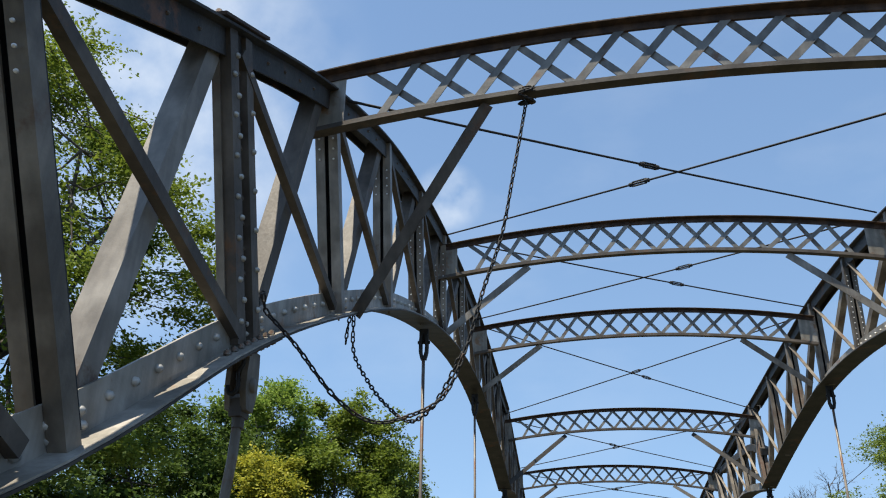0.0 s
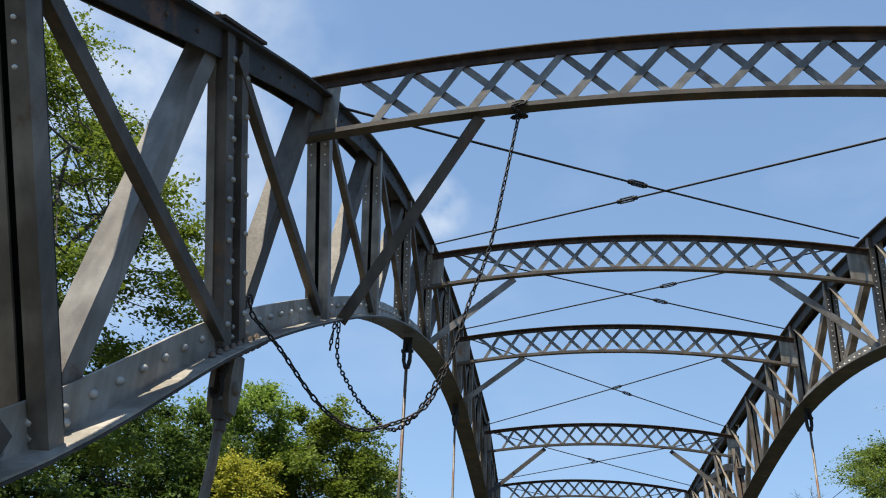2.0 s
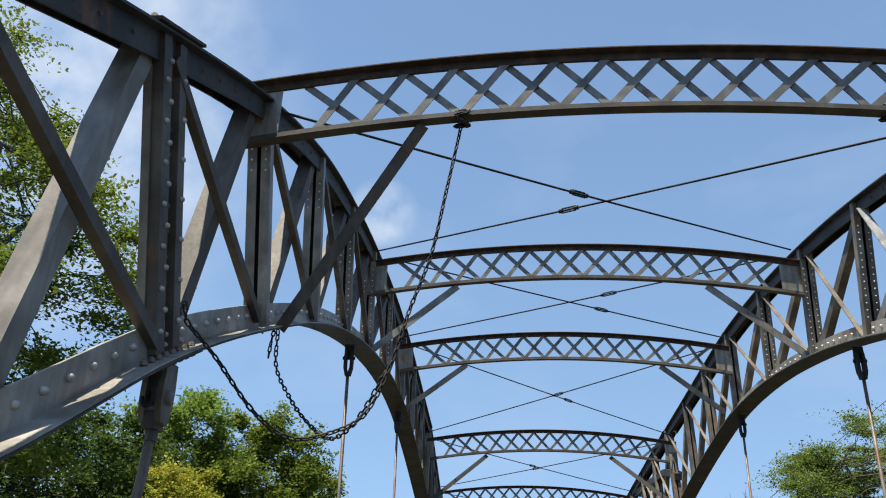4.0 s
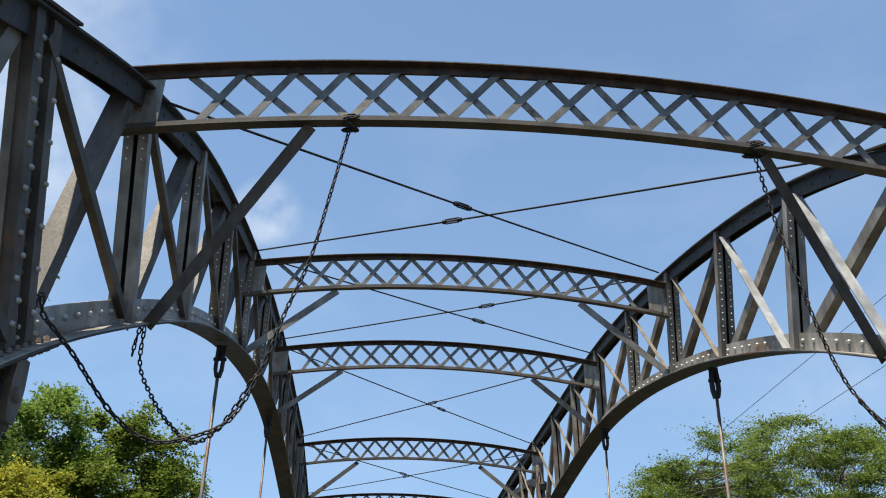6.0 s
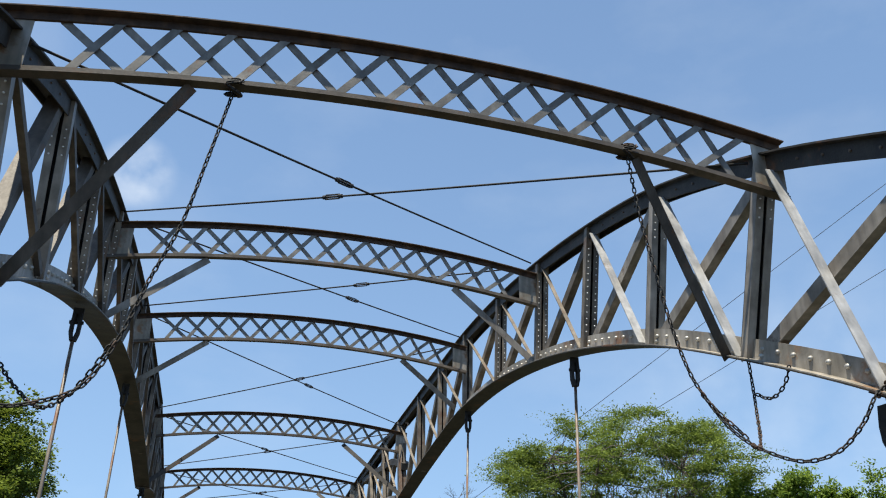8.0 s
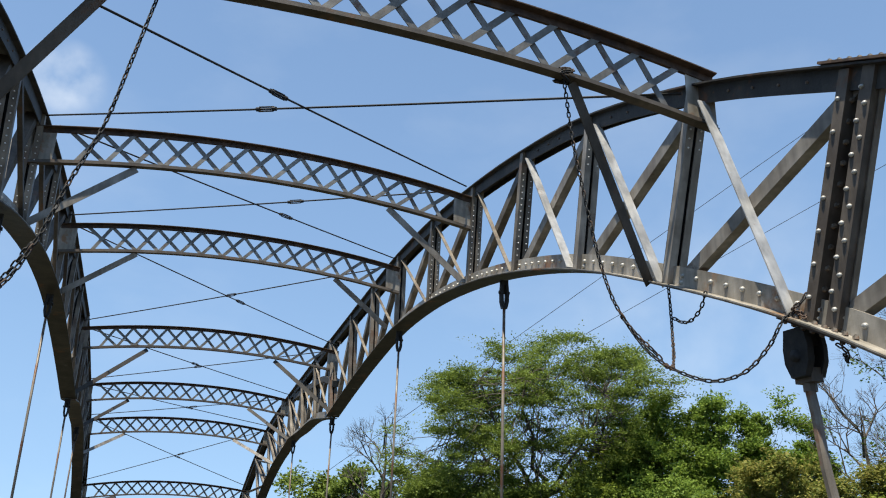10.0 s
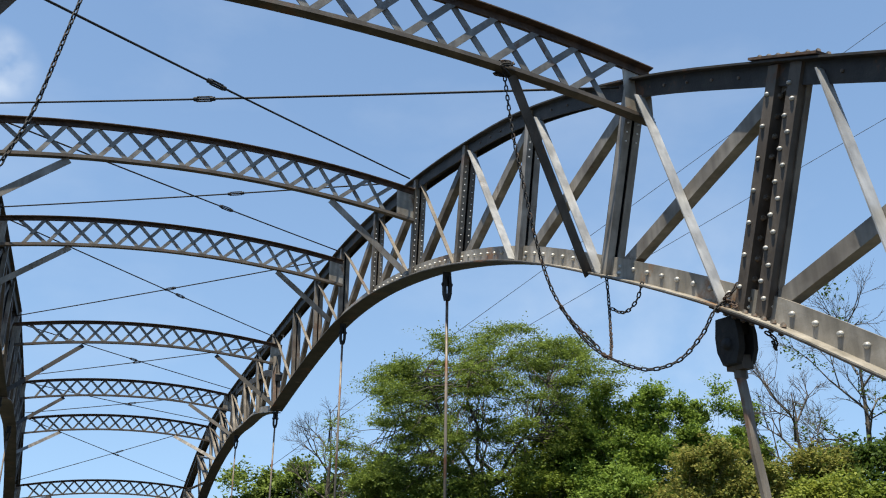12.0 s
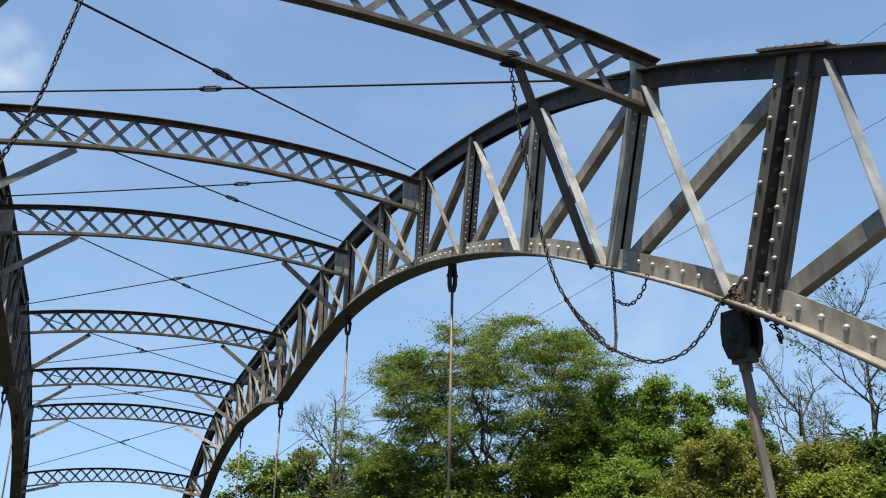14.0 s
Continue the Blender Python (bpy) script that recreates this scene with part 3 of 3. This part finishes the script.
# dark bead laid along the J-shaped slot in place of its shaded groove
hook = [(0.035, -0.03), (0.05, -0.05), (0.045, -0.09), (0.02, -0.13), (0.03, -0.19), (0.01, -0.225), (-0.03, -0.225), (-0.045, -0.19)]
swept("hook", spline([(x, -0.088, z) for x, z in hook]), [disc(0.012, 6)], (0, 1, 0), IRON, left, "dark bead standing in for the shaded J-shaped slot of the yoke", True)


# ---- chains ----
def link_mesh():
    bm = bmesh.new()
    ring = []
    k, m = 12, 5
    for i in range(k):
        u = 2 * math.pi * i / k
        c = Vector((0.0102 * math.cos(u), 0, 0.0145 * math.sin(u) + math.copysign(0.0075, math.sin(u) + 1e-6)))
        o = Vector((math.cos(u), 0, math.sin(u)))
        ring.append([bm.verts.new(c + (o * math.cos(2 * math.pi * j / m) + Vector((0, 1, 0)) * math.sin(2 * math.pi * j / m)) * 0.0053) for j in range(m)])
    for i in range(k):
        for j in range(m):
            bm.faces.new((ring[i][j], ring[(i + 1) % k][j], ring[(i + 1) % k][(j + 1) % m], ring[i][(j + 1) % m])).smooth = True
    bmesh.ops.recalc_face_normals(bm, faces=bm.faces)
    me = bpy.data.meshes.new("link")
    bm.to_mesh(me)
    bm.free()
    return me


LINK = link_mesh()
LINK.materials.append(IRON)
LINK_RUSTY = LINK.copy()
LINK_RUSTY.materials.clear()
LINK_RUSTY.materials.append(RUSTY)


def chain(nodes, label, rusty=0.15, pitch=0.0375):
    pts = spline(nodes, 24)
    t = thing("chain", label, "chain", "hanging chains", Matrix.Translation(pts[0]))
    walked, want, k = 0.0, pitch / 2, 0
    for p, q in zip(pts, pts[1:]):
        step = (q - p).length
        while walked + step >= want:
            c = p.lerp(q, (want - walked) / step)
            d = (q - p).normalized()
            turn = d.to_track_quat("Z", "Y").to_matrix().to_4x4() @ Matrix.Rotation(radians(90 * (k % 2) + random.uniform(-14, 14) + 40), 4, "Z")
            ob = new("link", LINK_RUSTY if random.random() < rusty else LINK)
            ob.parent = t
            ob.matrix_local = Matrix.Translation(c - pts[0]) @ turn
            k += 1
            want += pitch
        walked += step
    return t


CHAIN = "dark iron chain hanging in loops from the bridge steel"
chain([(-1.27, 5.22, 5.72), (-1.36, 5.20, 5.19), (-1.44, 5.18, 4.74), (-1.55, 5.13, 4.36), (-1.64, 5.09, 4.01), (-1.76, 5.03, 3.72), (-1.95, 4.87, 3.575), (-2.09, 4.76, 3.545), (-2.25, 4.67, 3.65), (-2.43, 4.56, 3.88), (-2.52, 4.52, 3.98), (-2.58, 4.47, 4.05), (-2.58, 4.40, 4.12), (-2.60, 4.37, 4.0)], CHAIN)
chain([(1.46, 5.22, 5.72), (1.52, 5.23, 5.26), (1.585, 5.21, 4.84), (1.66, 5.19, 4.42), (1.72, 5.15, 4.14), (1.78, 5.11, 3.98), (1.88, 5.03, 3.77), (1.99, 4.93, 3.64), (2.15, 4.78, 3.55), (2.29, 4.64, 3.59), (2.39, 4.53, 3.73), (2.45, 4.47, 3.87), (2.55, 4.50, 3.94), (2.59, 4.47, 3.95)], CHAIN, 0.2)
chain([(-2.53, 5.87, 4.50), (-2.51, 5.86, 4.24), (-2.38, 5.76, 4.02), (-2.22, 5.62, 3.83), (-2.03, 5.43, 3.68), (-1.88, 5.27, 3.70), (-1.76, 5.16, 3.82), (-1.66, 5.10, 4.0)], CHAIN)
chain([(-2.53, 5.80, 4.50), (-2.54, 5.78, 4.38), (-2.55, 5.79, 4.27)], "short loose end of dark iron chain under the chord")
chain([(2.53, 5.66, 4.44), (2.50, 5.61, 4.22), (2.40, 5.47, 3.98), (2.24, 5.25, 3.78), (2.06, 5.04, 3.66), (1.93, 5.01, 3.75), (1.85, 5.08, 3.87), (1.79, 5.13, 3.98)], CHAIN, 0.4)
chain([(2.49, 5.57, 4.16), (2.5, 5.48, 4.11), (2.5, 5.38, 4.10), (2.51, 5.28, 4.16), (2.52, 5.22, 4.27)], "short dark iron chain looped under the chord", 0.2)
for x in (-1.27, 1.46):
    ring = [(x + 0.05 * math.sin(3 * a), 5.22 + 0.06 * math.cos(a), 5.745 + 0.045 * math.sin(a)) for a in [i * 0.7 for i in range(20)]]
    chain(ring, "dark iron chain wrapped round the strut's bottom flange", 0.2)
chain([(2.55, 4.56, 3.95), (2.60, 4.46, 3.95), (2.56, 4.40, 3.90), (2.60, 4.50, 3.97), (2.55, 4.47, 3.97), (2.57, 4.42, 4.0), (2.60, 4.40, 4.05)], "rusty chain piled on the chord beside the heavy post", 0.8)
chain([(2.53, 4.16, 3.69), (2.55, 4.12, 3.64), (2.6, 4.17, 3.60), (2.66, 4.24, 3.66)], "short rusty chain end under the heavy post", 0.4)


# ---- trees ----
def tube(verts, faces, p, q, r0, r1, k=6):
    d = (q - p).normalized()
    s = d.orthogonal().normalized()
    n = d.cross(s)
    base = len(verts)
    for c, r in ((p, r0), (q, r1)):
        for i in range(k):
            u = 2 * math.pi * i / k
            verts.append(c + (s * math.cos(u) + n * math.sin(u)) * r)
    for i in range(k):
        faces.append((base + i, base + (i + 1) % k, base + k + (i + 1) % k, base + k + i))


def limb(verts, faces, rng, p, q, r0, r1, wobble=0.08, steps=5):
    last, lr = p, r0
    span = (q - p).length
    for i in range(1, steps + 1):
        f = i / steps
        c = p.lerp(q, f) + Vector((0, 0, -0.10 * span * math.sin(math.pi * f)))
        if i < steps:
            c += Vector([rng.uniform(-1, 1) * wobble * span for _ in range(3)])
        r = r0 + (r1 - r0) * f
        tube(verts, faces, last, c, lr, r)
        last, lr = c, r
    return last


def twigs(verts, faces, rng, p, d, length, r, depth):
    """Bare forking twigs."""
    q = p + d * length
    tube(verts, faces, p, q, r, r * 0.62, 5)
    if depth:
        for _ in range(rng.choice((2, 3, 3))):
            e = (d + Vector([rng.uniform(-0.75, 0.75) for _ in range(3)]) + Vector((0, 0, 0.12))).normalized()
            twigs(verts, faces, rng, p.lerp(q, rng.uniform(0.55, 1)), e, length * rng.uniform(0.6, 0.85), r * 0.6, depth - 1)


def solid(name, verts, faces, material, parent):
    me = bpy.data.meshes.new(name)
    me.from_pydata([tuple(v) for v in verts], [], faces)
    me.materials.append(material)
    me.shade_smooth()
    ob = new(name, me)
    ob.parent = parent
    return ob


def crown_mesh(name, centres, sizes, per, leaf, flat, material, parent, seed, rise=0.2, sprig=16):
    """Sprays of small leaves along fine twigs that fan out from the given centres. rise: how far the twigs point up."""
    g = np.random.default_rng(seed)
    fans = max(3, per // sprig)
    n = len(centres) * fans
    c = np.repeat(np.array(centres), fans, axis=0)
    size = np.repeat(np.array(sizes), fans)[:, None]
    d = g.normal(size=(n, 3)) * np.array((1, 1, flat))
    d /= np.linalg.norm(d, axis=1)[:, None]
    d += np.array((0, 0, rise))
    d /= np.linalg.norm(d, axis=1)[:, None]
    root = c + g.normal(size=(n, 3)) * size * np.array((0.28, 0.28, 0.28 * flat))
    reach = size * g.uniform(0.45, 1.2, (n, 1))
    d, root, reach = (np.repeat(q, sprig, axis=0) for q in (d, root, reach))
    n *= sprig
    f = np.tile((np.arange(sprig) + 0.5) / sprig, n // sprig)[:, None]
    side = np.cross(d, np.array((0.13, 0.07, 1.0)))
    side /= np.linalg.norm(side, axis=1)[:, None] + 1e-6
    sign = np.where(np.arange(n) % 2, 1.0, -1.0)[:, None]
    p = root + d * reach * f + side * sign * leaf * 0.55 + g.normal(size=(n, 3)) * leaf * 0.45
    p[:, 2:] -= (0.16 * reach * f * f)
    a = side * sign * 0.9 + d * 0.6 + g.normal(size=(n, 3)) * 0.45
    a /= np.linalg.norm(a, axis=1)[:, None]
    up = g.normal(size=(n, 3)) * 0.5 + np.array((0, 0, 1.0))
    b = np.cross(up, a)
    b /= np.linalg.norm(b, axis=1)[:, None]
    w = leaf * g.uniform(0.6, 1.3, (n, 1))
    v = np.stack((p - a * w * 0.5, p + b * w * 0.30 + a * w * 0.05, p + a * w * 0.55, p - b * w * 0.30 + a * w * 0.05), axis=1).reshape(-1, 3)
    me = bpy.data.meshes.new(name)
    me.from_pydata(v.tolist(), [], np.arange(n * 4).reshape(-1, 4).tolist())
    me.materials.append(material)
    ob = new(name, me)
    ob.parent = parent
    return ob


def tree(label, x, y, top, r, low, material, seed, clumps=60, per=260, leaf=0.16, clump=0.75, flat=0.6, dome=1.0, category="tree", trunk=0.16, stems=1, spiky=0.0, hollow=0.45, boxy=False, rise=0.2, skew=0.0):
    """A tree or bush: tapered trunk and limbs, crown from low to top with radius r."""
    rng = random.Random(seed)
    t = thing("tree" if category == "tree" else "bush", label, category, "trees and bushes round the bridge", Matrix.Translation((x, y, GROUND_Z - 0.15)))
    top, low = top - GROUND_Z + 0.15, low - GROUND_Z + 0.15
    mid, half = (top + low) / 2, (top - low) / 2
    centres, sizes = [], []
    while len(centres) < clumps:
        u = Vector([rng.uniform(-1, 1) for _ in range(3)])
        if boxy:
            rho = math.hypot(u.x, u.y)
            if rho > 1 or max(rho, u.z * 1.1) < hollow:
                continue
            shrink = 1.0 - 0.24 * max(0.0, u.z) ** 2 - 0.15 * max(0.0, -u.z)
            u.x, u.y = u.x * shrink, u.y * shrink
            u.z *= 1 - 0.25 * rho ** 2
        elif u.length > 1 or u.length < hollow:
            continue
        zz = u.z
        width = 1.0 if zz < 0 else max(0.1, (1 - zz ** 2)) ** (0.5 * (2 - dome)) if dome < 1 else 1.0
        wob = 1 + (0.32 if boxy else 0.28) * noise.noise((u.x * 2 + seed, u.y * 2, u.z * 2))
        c = Vector((u.x * r * width * wob, u.y * r * width * wob, mid + zz * half * wob + spiky * rng.random() * (1 - Vector((u.x, u.y)).length)))
        c.z += skew * u.x
        centres.append(c)
        sizes.append(clump * rng.uniform(0.55, 1.25))
    v, f = [], []
    fork = Vector((rng.uniform(-.2, .2), rng.uniform(-.2, .2), max(0.5, low + half * 0.35)))
    for k in range(stems):
        foot = Vector((rng.uniform(-1, 1) * 0.5 * (stems > 1), rng.uniform(-1, 1) * 0.5 * (stems > 1), 0))
        limb(v, f, rng, foot, fork + foot * 1.2, trunk, trunk * 0.62, 0.03)
    nodes = [fork]
    for i in range(7):
        a = i * 2.4 + seed
        end = Vector((math.cos(a) * r * 0.62, math.sin(a) * r * 0.62, mid + half * rng.uniform(-0.2, 0.55)))
        limb(v, f, rng, fork, end, trunk * 0.5, trunk * 0.12, 0.04)
        for q in (0.3, 0.45, 0.6, 0.75, 0.9, 1.0):
            nodes.append(fork.lerp(end, q) + Vector((0, 0, -0.10 * (end - fork).length * math.sin(math.pi * q))))
    for c in centres:
        near = sorted(nodes, key=lambda q: (q - c).length)[:4]
        limb(v, f, rng, rng.choice(near), c, trunk * 0.11, trunk * 0.03, 0.06, 4)
    solid("trunk", v, f, BARK, t)
    crown_mesh("crown", [tuple(c) for c in centres], sizes, per, leaf, flat, material, t, seed, rise)
    return t


def bare_tree(label, x, y, top, seed, leaves=None, spread=1.0):
    rng = random.Random(seed)
    t = thing("tree", label, "tree", "trees and bushes round the bridge", Matrix.Translation((x, y, GROUND_Z - 0.15)))
    h = top - GROUND_Z + 0.15
    v, f = [], []
    tip = limb(v, f, rng, Vector((0, 0, 0)), Vector((0.15, 0, h * 0.55)), 0.14, 0.09, 0.015)
    ends = []
    for i in range(9):
        p = Vector((0.1, 0, h * (0.32 + 0.068 * i)))
        a = i * 2.4 + seed
        d = Vector((math.cos(a) * spread, math.sin(a) * spread, 0.55 + 0.09 * i)).normalized()
        twigs(v, f, rng, p, d, h * 0.17, 0.045, 5)
        ends += [tuple(p + d * h * k) for k in (0.2, 0.3, 0.38)]
    limb(v, f, rng, tip, Vector((0.2, 0, h)), 0.09, 0.02, 0.02)
    solid("trunk", v, f, BARK, t)
    if leaves:
        crown_mesh("crown", ends, [0.75] * len(ends), 60, 0.13, 0.8, leaves, t, seed)
    return t


tree("tall leafy maple with airy layered green foliage", -11.2, 12.3, 12.9, 4.2, 4.2, LEAF_MAPLE, 1, 150, 900, 0.088, 0.82, 0.35, trunk=0.2, hollow=0.25, rise=0.1, skew=-1.2)
tree("dense dark green deciduous tree behind the truss", -15.0, 27.4, 9.4, 3.4, 1.6, LEAF_DARK, 2, 90, 900, 0.145, 1.0, 0.7, trunk=0.2)
tree("bright green deciduous tree with a rounded crown", -13.4, 31.6, 11.3, 2.5, 3.0, LEAF_FRESH, 3, 80, 900, 0.145, 0.85, 0.7, spiky=0.5)
tree("bright green deciduous tree with a rounded crown", -10.6, 32.3, 10.4, 2.7, 2.4, LEAF_MAPLE, 4, 85, 900, 0.145, 0.85, 0.7)
tree("small blue-green tree at the edge of the group", -9.4, 36.0, 8.8, 1.7, 3.5, LEAF_LOCUST, 5, 45, 700, 0.13, 0.7, 0.7)
tree("small yellow-green tree turning colour", -11.0, 25.9, 7.3, 1.25, 3.6, LEAF_YELLOW, 6, 45, 700, 0.11, 0.55, 0.7, trunk=0.1)
tree("dark green shrub below the truss", -12.9, 17.2, 5.1, 2.3, 1.0, LEAF_DARK, 7, 55, 320, 0.16, 0.8, 0.7, category="bush", trunk=0.09)
tree("broad feathery green locust tree with a flat-topped crown", 13.2, 29.6, 9.9, 5.4, 2.6, LEAF_LOCUST, 8, 400, 560, 0.085, 0.8, 0.3, trunk=0.2, stems=3, hollow=0.4, boxy=True, skew=0.9)
tree("dark green leafy tree beside the locust", 16.4, 28.0, 6.2, 1.9, 1.2, LEAF_MAPLE, 9, 55, 360, 0.2, 0.8, 0.7)
tree("low grey-green thicket in the distance", 9.2, 47.5, 5.8, 3.6, 1.0, LEAF_LOCUST, 10, 60, 300, 0.24, 1.0, 0.6, category="bush", trunk=0.1)
tree("low grey-green thicket in the distance", 13.2, 44.0, 6.0, 3.4, 1.0, LEAF_DARK, 20, 60, 300, 0.24, 1.0, 0.6, category="bush", trunk=0.1)
tree("fresh green young tree with upright shoots", 16.0, 25.6, 6.6, 1.45, 1.0, LEAF_FRESH, 11, 110, 420, 0.11, 0.55, 0.8, trunk=0.09, spiky=0.9, rise=0.9)
tree("fresh green young tree with upright shoots", 17.6, 24.5, 6.9, 1.35, 1.0, LEAF_FRESH, 12, 110, 420, 0.11, 0.5, 0.8, trunk=0.09, spiky=1.1, rise=0.9)
tree("fresh green young tree with upright shoots", 19.3, 23.1, 6.3, 1.5, 1.0, LEAF_FRESH, 13, 110, 420, 0.11, 0.55, 0.8, trunk=0.09, spiky=1.1, rise=0.9)
tree("tan and green bush turning autumn colours", 16.6, 21.3, 4.9, 1.35, 0.9, LEAF_TAN, 14, 95, 420, 0.10, 0.55, 0.7, category="bush", trunk=0.07)
tree("tan and green bush turning autumn colours", 18.3, 20.9, 4.6, 1.3, 0.9, LEAF_TAN, 15, 95, 420, 0.10, 0.55, 0.7, category="bush", trunk=0.07)
tree("dark green leafy tree behind the bushes", 22.2, 20.1, 5.9, 1.9, 1.0, LEAF_DARK, 16, 65, 300, 0.17, 0.75, 0.7)
tree("yellow-green bush in front of the dark tree", 17.7, 17.6, 3.7, 1.1, 0.9, LEAF_LIME, 17, 60, 420, 0.12, 0.5, 0.7, category="bush", trunk=0.06)
tree("green bush behind the hanger bar", 19.4, 18.6, 4.2, 1.3, 0.9, LEAF_MAPLE, 18, 50, 280, 0.13, 0.55, 0.7, category="bush", trunk=0.06)
for k, (x, y, top) in enumerate(((15.1, 26.3, 6.3), (16.9, 25.1, 7.0), (18.5, 23.8, 7.3), (20.0, 22.4, 6.4))):
    tree("slender fresh green sapling with upright shoots", x, y, top, 0.42, 1.6, LEAF_FRESH, 50 + k, 42, 360, 0.10, 0.42, 0.8, trunk=0.05, spiky=0.8, rise=1.2)
for k, (x, y, top, leaf) in enumerate(((11.0, 27.5, 4.3, LEAF_LOCUST), (13.6, 25.8, 4.4, LEAF_MAPLE), (15.2, 23.6, 4.4, LEAF_FRESH), (20.6, 20.6, 4.9, LEAF_TAN), (23.6, 17.6, 4.8, LEAF_DARK), (9.0, 30.0, 4.6, LEAF_LOCUST))):
    tree("leafy green undergrowth at the edge of the wood", x, y, top, 1.7, 0.9, leaf, 30 + k, 85, 420, 0.11, 0.65, 0.65, category="bush", trunk=0.07)
bare_tree("thin bare tree with forking twigs", 20.9, 21.6, 6.9, 21)
bare_tree("tall half-bare tree with sparse small leaves", 23.9, 21.2, 9.4, 22, LEAF_DARK)
bare_tree("thin bare tree beside the locust", 8.6, 36.0, 6.8, 23)


# ---- overhead lines ----
def wire(a, b, name="power_line"):
    a, b = Vector(a), Vector(b)
    pts = [a.lerp(b, i / 16) for i in range(17)]
    tagged(swept(name, pts, [disc(0.014, 5)], (0, 0, 1), CABLE), "thin dark overhead line crossing the sky beyond the bridge", "power line", "overhead lines")


wire((40.67, 16.16, 32.86), (7.6, 43.75, 5.23))
wire((38.31, 17.98, 25.13), (12.65, 41.03, 8.05))
